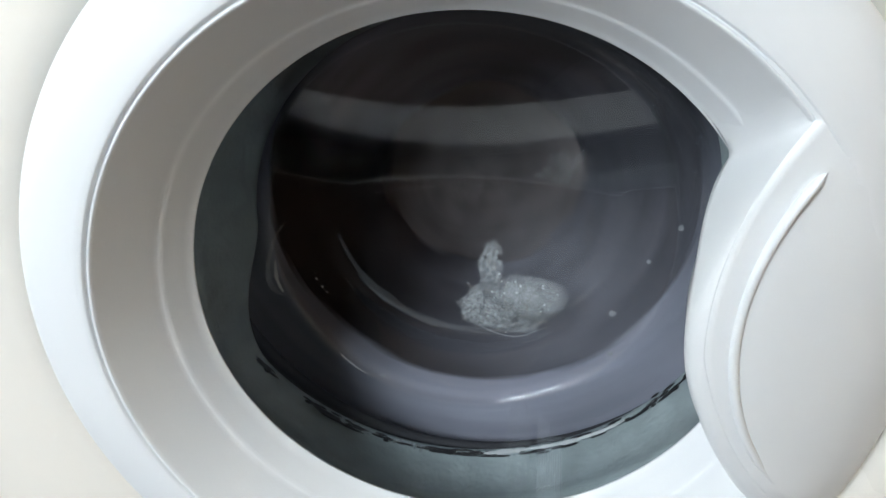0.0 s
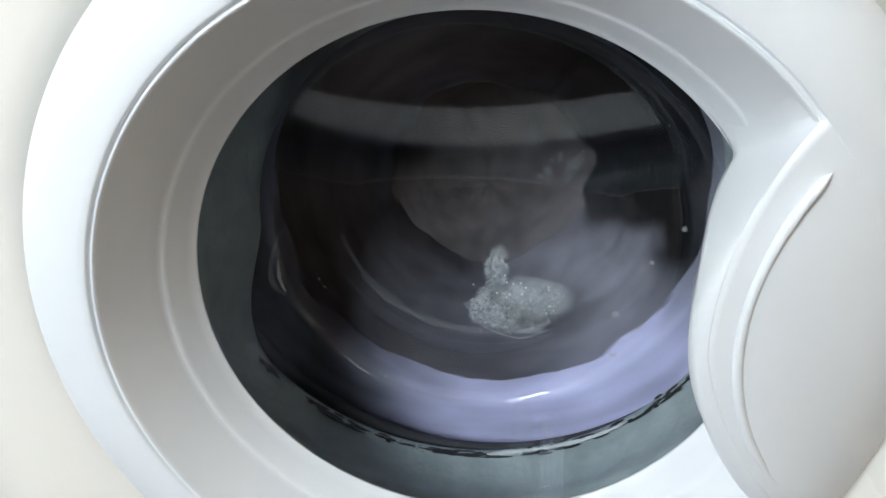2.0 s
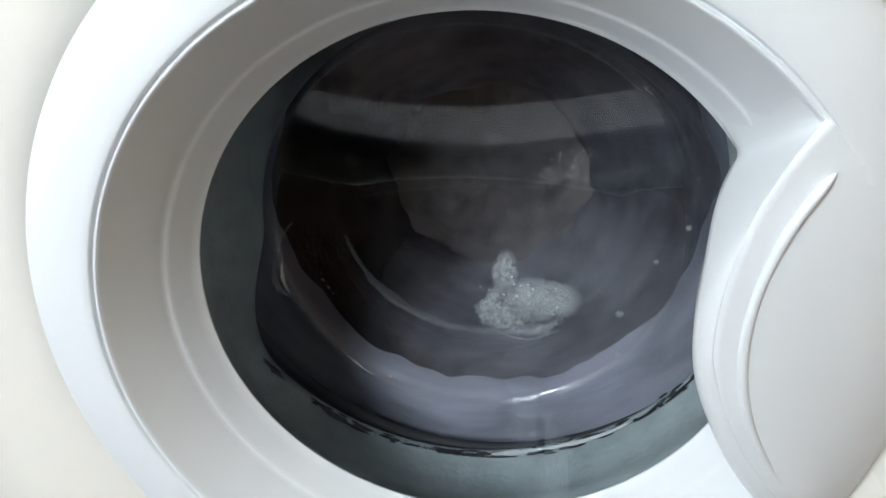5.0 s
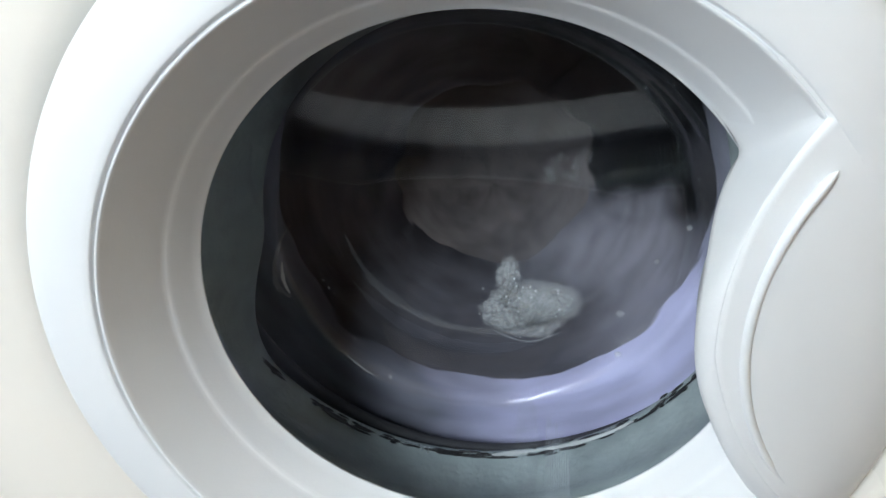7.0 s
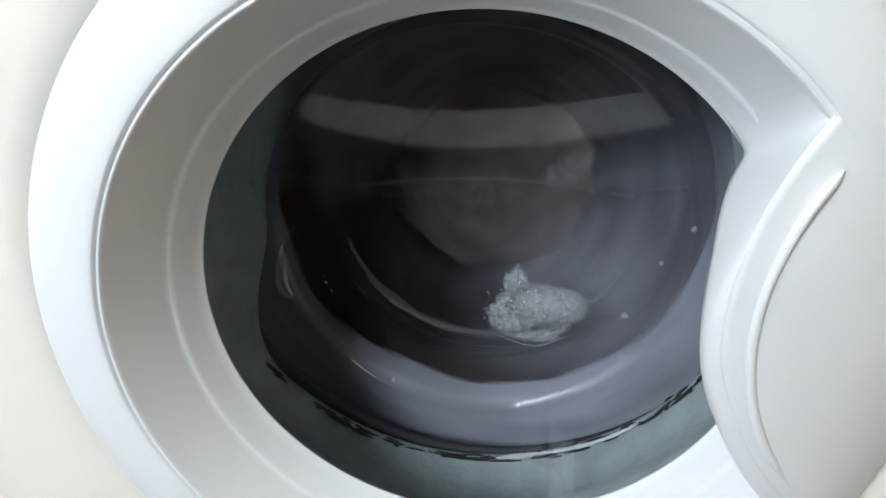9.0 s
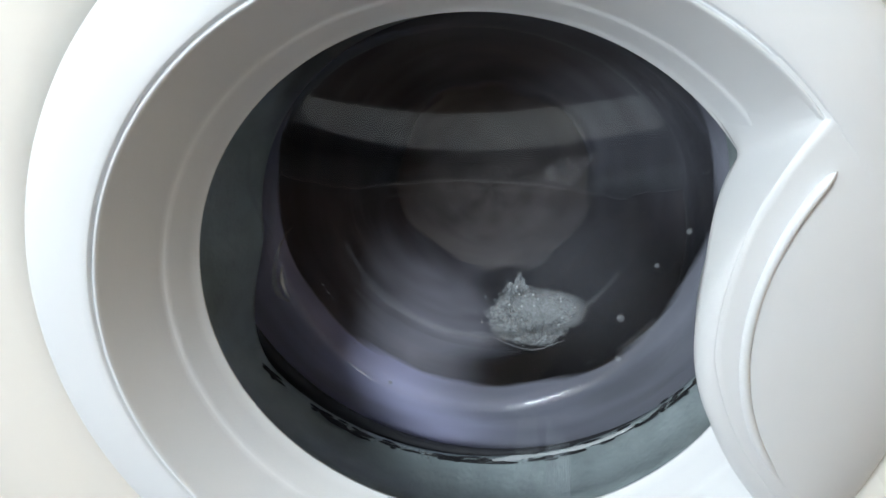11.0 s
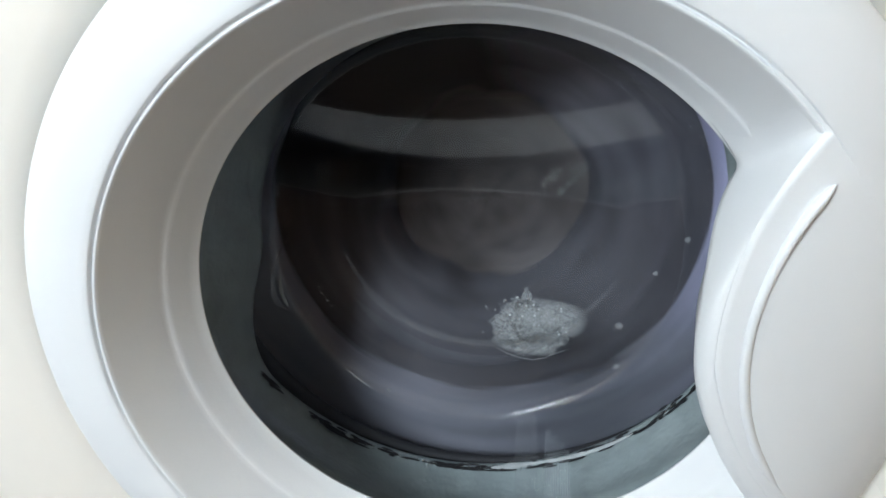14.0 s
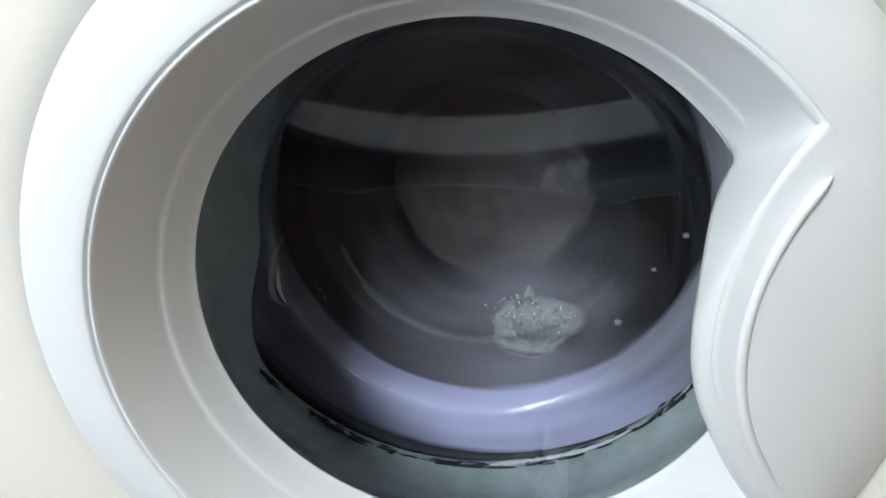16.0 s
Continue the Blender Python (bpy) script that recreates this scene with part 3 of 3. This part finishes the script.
def thins_out(m, cx, cz, rx, rz, start):
    """Foam and film are thick in the middle and thin out towards their edges."""
    nt = m.node_tree
    co = nt.nodes.new("ShaderNodeTexCoord")
    mp = nt.nodes.new("ShaderNodeMapping")
    mp.vector_type = 'POINT'
    mp.inputs["Location"].default_value = (-cx / rx, 0.0, -cz / rz)
    mp.inputs["Scale"].default_value = (1 / rx, 0.0, 1 / rz)
    ln = nt.nodes.new("ShaderNodeVectorMath")
    ln.operation = 'LENGTH'
    fall = nt.nodes.new("ShaderNodeMapRange")
    fall.interpolation_type = 'SMOOTHSTEP'
    fall.inputs[1].default_value, fall.inputs[2].default_value, fall.inputs[3].default_value, fall.inputs[4].default_value = start, 1.0, 1.0, 0.0
    p = nt.nodes.new("ShaderNodeMath")
    p.operation = 'MULTIPLY'
    al = nt.nodes["Principled BSDF"].inputs["Alpha"]
    if al.is_linked:
        nt.links.new(al.links[0].from_socket, p.inputs[0])
    else:
        p.inputs[0].default_value = al.default_value
    nt.links.new(co.outputs["Object"], mp.inputs[0])
    nt.links.new(mp.outputs[0], ln.inputs[0])
    nt.links.new(ln.outputs["Value"], fall.inputs[0])
    nt.links.new(fall.outputs[0], p.inputs[1])
    nt.links.new(p.outputs[0], al)


thins_out(M_DENSE, 0.034, -0.050, 0.031, 0.0195, 0.35)


def patchy(name, high, scale, centre, spread):
    """Loose bubbles round one place of the foam."""
    m = suds_mat(name, (0.80, 0.83, 0.83), 0.3)
    bubbly(m, 0.0, high, scale)
    thins_out(m, *centre, *spread, 0.60)
    return m


M_LOBE = patchy("bubbles_of_the_lobe", 0.42, 400.0, (0.0085, -0.0600), (0.0225, 0.0200))
M_SKIRT = patchy("bubbles_of_the_skirt", 0.32, 460.0, (0.0250, -0.0660), (0.0285, 0.0140))
M_TAIL = patchy("bubbles_of_the_tail", 0.36, 420.0, (0.0090, -0.0310), (0.0095, 0.0230))
thins_out(M_HAZE, 0.056, -0.030, 0.074, 0.074, 0.05)
# pale cover that paints in the shine of wet rims and edges
M_WET_GLOSS = suds_mat("painted_wet_gloss", (0.80, 0.83, 0.84), 0.60)
# pale cover for glints painted on the glass, and for the scratch
M_GLINT_SCRATCH = suds_mat("painted_glint_and_scratch", (0.70, 0.74, 0.78), 0.26)
# pale cover for lines on the glass, the painted reflection strip among them
M_LINE = suds_mat("pale_glass_line", (0.74, 0.77, 0.78), 0.045)


def bubble(bm, x, z, s, flat=0.7, lift=0.4):
    p = on_bowl(x, z, s * lift)
    bmesh.ops.create_icosphere(bm, subdivisions=1, radius=s, matrix=Matrix.Translation(p) @ Matrix.Diagonal((1, flat, 1, 1)))


def pad(name, centre, spread, height, material, parent, ragged=0.3, seed=0.0, label="", film=False):
    """A low cushion of foam with a ragged outline, clinging to the glass; film: its thin skin alone."""
    bm = bmesh.new()
    n, steps, rows = 90, 12, []
    for side in ((0,) if film else (1, 0)):
        for i in range(steps + 1):
            u = i / steps if side else 1 - i / steps
            if not side and i == 0 and not film:
                continue
            row = []
            for j in range(n):
                a = 2 * math.pi * j / n
                c, s = math.cos(a), math.sin(a)
                edge = 1 + ragged * noise.noise((c * 1.6 + seed, s * 1.6, 3.0)) + 0.6 * ragged * noise.noise((c * 4.5, s * 4.5 + seed, 7.0)) + 0.35 * ragged * noise.noise((c * 12, s * 12 + seed, 9.0))
                q = max(0.02, u) * edge
                x, z = centre[0] + spread[0] * q * c, centre[1] + spread[1] * q * s
                lift = -0.0014 if film else 0.0004 if side else 0.0006 + height * math.sqrt(max(0.0, 1 - u * u)) * (0.9 + 0.2 * noise.noise((x * 220, z * 220, seed)))
                row.append(on_bowl(x, z, lift))
            rows.append(row)
    vs = grid(bm, rows, close=True)
    bm.faces.new(vs[0] if not film else vs[-1])
    if not film:
        bm.faces.new(vs[-1])
    return part(name, bm, material, parent, label)


def build_foam():
    f = empty("soap_foam", AXIS, label="patch of white soap foam sliding down the glass", category="foam")
    rng = random.Random(4)

    pad("foam_mass", (0.0340, -0.0500), (0.0270, 0.0165), 0.0022, M_DENSE, f, ragged=0.22, seed=1.0)
    pad("foam_lobe", (0.0085, -0.0600), (0.0190, 0.0170), 0.0016, M_LOBE, f, ragged=0.35, seed=5.0, label="loose larger bubbles of the foam")
    pad("foam_skirt", (0.0250, -0.0660), (0.0245, 0.0120), 0.0006, M_SKIRT, f, ragged=0.3, seed=9.0, label="thin wet edge of the foam")
    pad("foam_tail", (0.0090, -0.0350), (0.0085, 0.0160), 0.0012, M_TAIL, f, ragged=0.4, seed=13.0, label="thin ragged tail of bubbles")
    pad("foam_tail", (0.0095, -0.0185), (0.0060, 0.0070), 0.0012, M_TAIL, f, ragged=0.5, seed=17.0, label="small knot of bubbles")
    bm = bmesh.new()
    for _ in range(150):
        a, q = rng.uniform(0, 2 * math.pi), math.sqrt(rng.random())
        bubble(bm, 0.022 + 0.032 * q * math.cos(a), -0.054 + 0.020 * q * math.sin(a), rng.uniform(0.0004, 0.0011), 1.0, 0.0)
    part("foam_bubbles", bm, M_THIN, f, "clear small bubbles")
    # opaque white balls paint the specular glints on the foam
    bm = bmesh.new()
    for _ in range(20):
        bubble(bm, rng.uniform(0.004, 0.056), rng.gauss(-0.048, 0.010), rng.uniform(0.00034, 0.00070), 1.0, -1.0)
    part("glint_specks", bm, M_SPARK, f, "opaque white specks painting the glints on the bubbles")
    bm, rows = bmesh.new(), []
    for i in range(41):
        u = i / 40
        x = 0.004 + 0.044 * u
        z = -0.0795 + 0.006 * (2 * u - 1) ** 2 + 0.0035 * sstep(0.55, 0.95, u) + 0.0012 * noise.noise((i * 0.3, 0.0, 8.0))
        w = 0.00035 * (0.4 + abs(noise.noise((i * 0.5, 3.0, 0.0))) * 1.6) * math.sin(math.pi * (0.02 + 0.96 * u))
        rows.append([on_bowl(x, z + k * w, -up) for k, up in ((-1, 0.0005), (0, 0.0009), (1, 0.0005))])
    grid(bm, rows)
    part("foam_rim", bm, M_WET_GLOSS, f, "thin wet lower rim of the foam")
    return f


def build_film_and_glints():
    """Thin cloudy film left on the glass, pale lines along its steps, and painted glints."""
    f = empty("film_and_glints", AXIS, label="thin cloudy soap film, pale lines and painted glints on the glass", category="soap film")
    pad("film_patch", (0.0480, -0.0300), (0.0690, 0.0720), 0.0004, M_HAZE, f, ragged=0.1, seed=31.0, film=True, label="cloudy soap film, made pale to brighten the right half")

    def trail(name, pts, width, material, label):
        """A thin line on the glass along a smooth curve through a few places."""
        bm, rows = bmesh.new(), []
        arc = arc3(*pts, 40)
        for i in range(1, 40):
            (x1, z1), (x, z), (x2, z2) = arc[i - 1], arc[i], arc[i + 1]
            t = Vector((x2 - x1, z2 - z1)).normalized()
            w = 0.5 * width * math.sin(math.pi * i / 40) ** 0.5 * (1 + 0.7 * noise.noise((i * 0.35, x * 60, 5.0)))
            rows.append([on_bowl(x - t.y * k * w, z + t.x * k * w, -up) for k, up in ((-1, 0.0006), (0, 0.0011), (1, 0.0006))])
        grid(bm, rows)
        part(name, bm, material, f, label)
    trail("pale_step_line", ((-0.0890, -0.0083), (-0.0043, -0.0773), (0.0851, -0.0177)), 0.0058, M_LINE, "pale line along the inner face's step")
    trail("pale_step_line", ((-0.0790, -0.0380), (-0.0043, -0.0776), (0.0800, -0.0300)), 0.0030, M_LINE, "pale line along the inner face's step")
    # pale lines paint highlights along the glass's edges; one is a scratch
    trail("glint_and_scratch", ((-0.1177, -0.0041), (-0.1275, -0.0200), (-0.1204, -0.0548)), 0.0016, M_GLINT_SCRATCH, "pale line painting the highlight on the glass's edge")
    trail("glint_and_scratch", ((-0.1262, -0.0300), (-0.1256, -0.0400), (-0.1215, -0.0520)), 0.0012, M_WET_GLOSS, "pale line painting the highlight on the glass's edge")
    trail("glint_and_scratch", ((-0.1246, 0.0610), (-0.1325, 0.0300), (-0.1292, -0.0123)), 0.0014, M_LINE, "pale line painting the highlight on the glass's edge")
    trail("glint_and_scratch", ((-0.0865, -0.0982), (-0.0780, -0.1055), (-0.0690, -0.1119)), 0.0008, M_GLINT_SCRATCH, "short bright scratch")
    trail("glint_and_scratch", ((-0.0886, 0.0087), (-0.0092, 0.0241), (0.0678, 0.0245)), 0.0008, M_LINE, "thin pale line along the sloping facet's edge")
    # pale upright strips paint the window's reflection on the bowl's lower wall
    for x, w, z0, z1, m in [(0.0355, 0.0150, -0.1220, -0.1440, M_LINE)] + [(0.0475 + 0.00135 * k, 0.0006, -0.1235 + 0.0006 * (k % 3), -0.1405 + 0.0003 * k, M_GLINT_SCRATCH) for k in range(11)]:
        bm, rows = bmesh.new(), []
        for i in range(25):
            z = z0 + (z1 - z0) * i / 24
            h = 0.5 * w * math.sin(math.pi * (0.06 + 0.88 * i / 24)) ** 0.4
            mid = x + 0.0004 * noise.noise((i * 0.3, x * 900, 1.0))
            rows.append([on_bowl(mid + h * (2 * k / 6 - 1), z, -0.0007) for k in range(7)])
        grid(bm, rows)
        part("window_glint_strip", bm, m, f, "pale strip painting in the window's reflection")
    # the first two paint the wet highlight where the glass meets the seal
    trail("water_line", ((0.0130, -0.1392), (0.0300, -0.1360), (0.0451, -0.1313)), 0.0009, M_WET_GLOSS, "wet line along the seal, its shine painted pale")
    trail("water_line", ((0.0400, -0.1330), (0.0720, -0.1185), (0.0980, -0.0975)), 0.0009, M_WET_GLOSS, "wet line along the seal, its shine painted pale")
    trail("water_line", ((0.0870, -0.0760), (0.0990, -0.0640), (0.1080, -0.0480)), 0.0042, M_LINE, "wet streak on the glass")
    return f


def build_drops():
    rng = random.Random(11)
    spots = [(-0.0581, -0.1152, 0.0016), (-0.1025, -0.0463, 0.0009), (-0.0825, -0.0881, 0.0008), (0.0877, -0.0543, 0.0030), (0.0891, -0.0817, 0.0022), (0.1042, -0.0152, 0.0022), (0.1180, 0.0112, 0.0022),
             (-0.1040, -0.0420, 0.0007), (-0.0990, -0.0520, 0.0008), (-0.0960, -0.0560, 0.0006), (0.0720, -0.0880, 0.0010), (0.0560, -0.1010, 0.0009)]
    for x, z, s in spots:
        bm = bmesh.new()
        p = on_bowl(x, z, 0.0008)
        bmesh.ops.create_icosphere(bm, subdivisions=3, radius=0.85 * s, matrix=Matrix.Translation(p) @ Matrix.Diagonal((rng.uniform(0.9, 1.3), 0.4, rng.uniform(0.7, 1.1), 1)))
        for v in bm.verts:
            v.co += 0.25 * s * noise.noise_vector(v.co * 700)
        ob = part("water_drop", bm, M_FOAM, at=AXIS)
        tagged(ob, label="small soapy water drop on the glass bowl", category="water drop", group="drops on the glass")
    # pale bead along the seal's lip that paints its wet highlight
    bm = bmesh.new()
    rows = []
    n = 150
    for i in range(n + 1):
        a = radians(-112 + 84 * i / n)
        w = 0.0004 * (0.2 + 1.1 * abs(noise.noise((a * 6.0, 1.0, 0.4)))) * math.sin(math.pi * (i + 0.5) / (n + 1)) ** 0.5
        rows.append([((0.1688 + w * math.cos(q)) * math.cos(a) - 0.0078, 0.1085 + w * math.sin(q), (0.1688 + w * math.cos(q)) * math.sin(a)) for q in (2 * math.pi * k / 10 for k in range(10))])
    grid(bm, rows, close=True)
    ob = part("wet_shine_bead", bm, M_SHINE_BEAD, at=AXIS)
    ob.visible_shadow = False
    tagged(ob, label="pale bead painting the wet shine along the rubber seal", category="water")
    # dark mould along the seal's lip, in clustered specks
    bm = bmesh.new()
    for _ in range(340):
        a = radians(rng.uniform(-166, -24))
        k = noise.noise((a * 4.0, 0.0, 6.1)) + 0.6 * noise.noise((a * 13.0, 2.0, 0.3))
        if k < rng.uniform(-0.35, 0.25):
            continue
        length, wide = rng.uniform(0.0020, 0.0085), rng.uniform(0.0003, 0.0011)
        r = 0.1690
        bmesh.ops.create_icosphere(bm, subdivisions=2, radius=1.0, matrix=Matrix.Translation((r * math.cos(a) - 0.0078, 0.1055 + rng.gauss(0.0010, 0.0016), r * math.sin(a))) @ Matrix.Rotation(-a, 4, 'Y') @ Matrix.Diagonal((0.0007, wide, length, 1)))
    tagged(part("mould_specks", bm, M_MOULD, at=AXIS), label="broken black line of mould on the rubber seal", category="mould", kind="stuff")
    # froth caught in the fold of the seal
    bm = bmesh.new()
    for _ in range(240):
        a = radians(rng.gauss(-80, 26))
        k = noise.noise((a * 9, 0, 1.3))
        if k < -0.05:
            continue
        r = 0.1692 + rng.uniform(-0.0012, 0.0012)
        s = rng.uniform(0.0004, 0.0013) * (0.6 + k)
        bmesh.ops.create_icosphere(bm, subdivisions=1, radius=s, matrix=Matrix.Translation((r * math.cos(a) - 0.0075, 0.1075 + rng.uniform(-0.003, 0.003), r * math.sin(a))))
    tagged(part("seal_froth", bm, M_FOAM, at=AXIS), label="line of froth bubbles on the rubber door seal", category="froth", kind="stuff")


# ---------------------------------------------------------------- what moves
def spin_angle(t):
    """The turn of the drum in degrees, against the clock as seen from the front; read off every tenth of a second."""
    if t <= 4.2:
        first, table = 0.0, (200, 330, 370, 420, 460, 510, 560, 680, 705, 765, 795, 815, 833, 848, 862, 880, 915, 970, 1050, 1075, 1105, 1135, 1165, 1195, 1225, 1250, 1280, 1315, 1355, 1395, 1410, 1430,
                             1450, 1468, 1485, 1500, 1512, 1525, 1540, 1555, 1570, 1585, 1600)
    elif t < 6.3:
        u = (t - 4.2) / 2.1
        return 1600 + 2.1 * 140 * u * (1 - u) ** 2 + (1430 - 1600) * u * u * (3 - 2 * u) - 2.1 * -190 * u * u * (1 - u)
    elif t <= 9.2:
        first, table = 6.3, (1430, 1410, 1395, 1230, 1200, 1170, 1145, 1120, 1090, 1065, 1045, 990, 920, 890, 870, 835, 795, 760, 720, 690, 610, 550, 510, 460, 420, 370, 330, 215, 175, 130)
    elif t < 11.3:
        u = (t - 9.2) / 2.1
        return 130 + 2.1 * -600 * u * (1 - u) ** 2 + (-1380 - 130) * u * u * (3 - 2 * u) - 2.1 * -850 * u * u * (1 - u)
    else:
        first, table = 11.3, (-1380, -1460, -1595, -1670, -1740, -1820, -1960, -2035, -2115, -2185, -2345, -2430, -2515, -2660, -2735, -2830, -2910, -3065, -3155, -3255, -3405, -3480, -3595, -3735, -3840, -3945,
                              -4095, -4200, -4310, -4470, -4560, -4680, -4835, -4945, -5060, -5220, -5345, -5430, -5590, -5720, -5890, -5990, -6130, -6300, -6410, -6580, -6690, -6845)
    k = min(max((t - first) * 10, 0.0), len(table) - 1)
    i = min(int(k + 1e-6), len(table) - 2)
    return table[i] + (table[i + 1] - table[i]) * (k - i)


def motions():
    turns = [(k / 30, pose(CX, 0, CZ, 0, -spin_angle(k / 30), 0)) for k in range(481)]
    for ob in SPUN:
        walk(ob, turns)
    walk(bpy.data.objects["soap_foam"], [(0.0, pose(CX, 0, CZ)), (4.0, pose(CX + 0.003, 0, CZ - 0.001)), (9.0, pose(CX + 0.006, 0, CZ - 0.004)), (16.0, pose(CX + 0.009, 0, CZ - 0.008))])
    # the thin tail and the loose lobe sink slowly into the mass
    walk(bpy.data.objects["foam_tail"], [(0.0, pose(0, 0, 0)), (4.0, pose(0.001, 0, -0.002)), (9.0, pose(0.004, 0.0008, -0.006)), (13.0, pose(0.010, 0.0026, -0.012)), (16.0, pose(0.013, 0.0034, -0.013))])
    walk(bpy.data.objects["foam_tail.001"], [(0.0, pose(0, 0, 0)), (4.0, pose(0.001, 0, -0.004)), (9.0, pose(0.004, 0.0002, -0.012)), (13.0, pose(0.012, 0.0040, -0.027)), (16.0, pose(0.016, 0.0050, -0.032))])
    walk(bpy.data.objects["foam_lobe"], [(0.0, pose(0, 0, 0)), (4.0, pose(0.003, 0, 0.0)), (9.0, pose(0.005, 0.0002, 0.002)), (13.0, pose(0.008, 0.0004, 0.004)), (16.0, pose(0.010, 0.0005, 0.005))])


build_room()
build_machine()
build_door()
build_drum()
build_laundry()
build_foam()
build_film_and_glints()
build_drops()
motions()
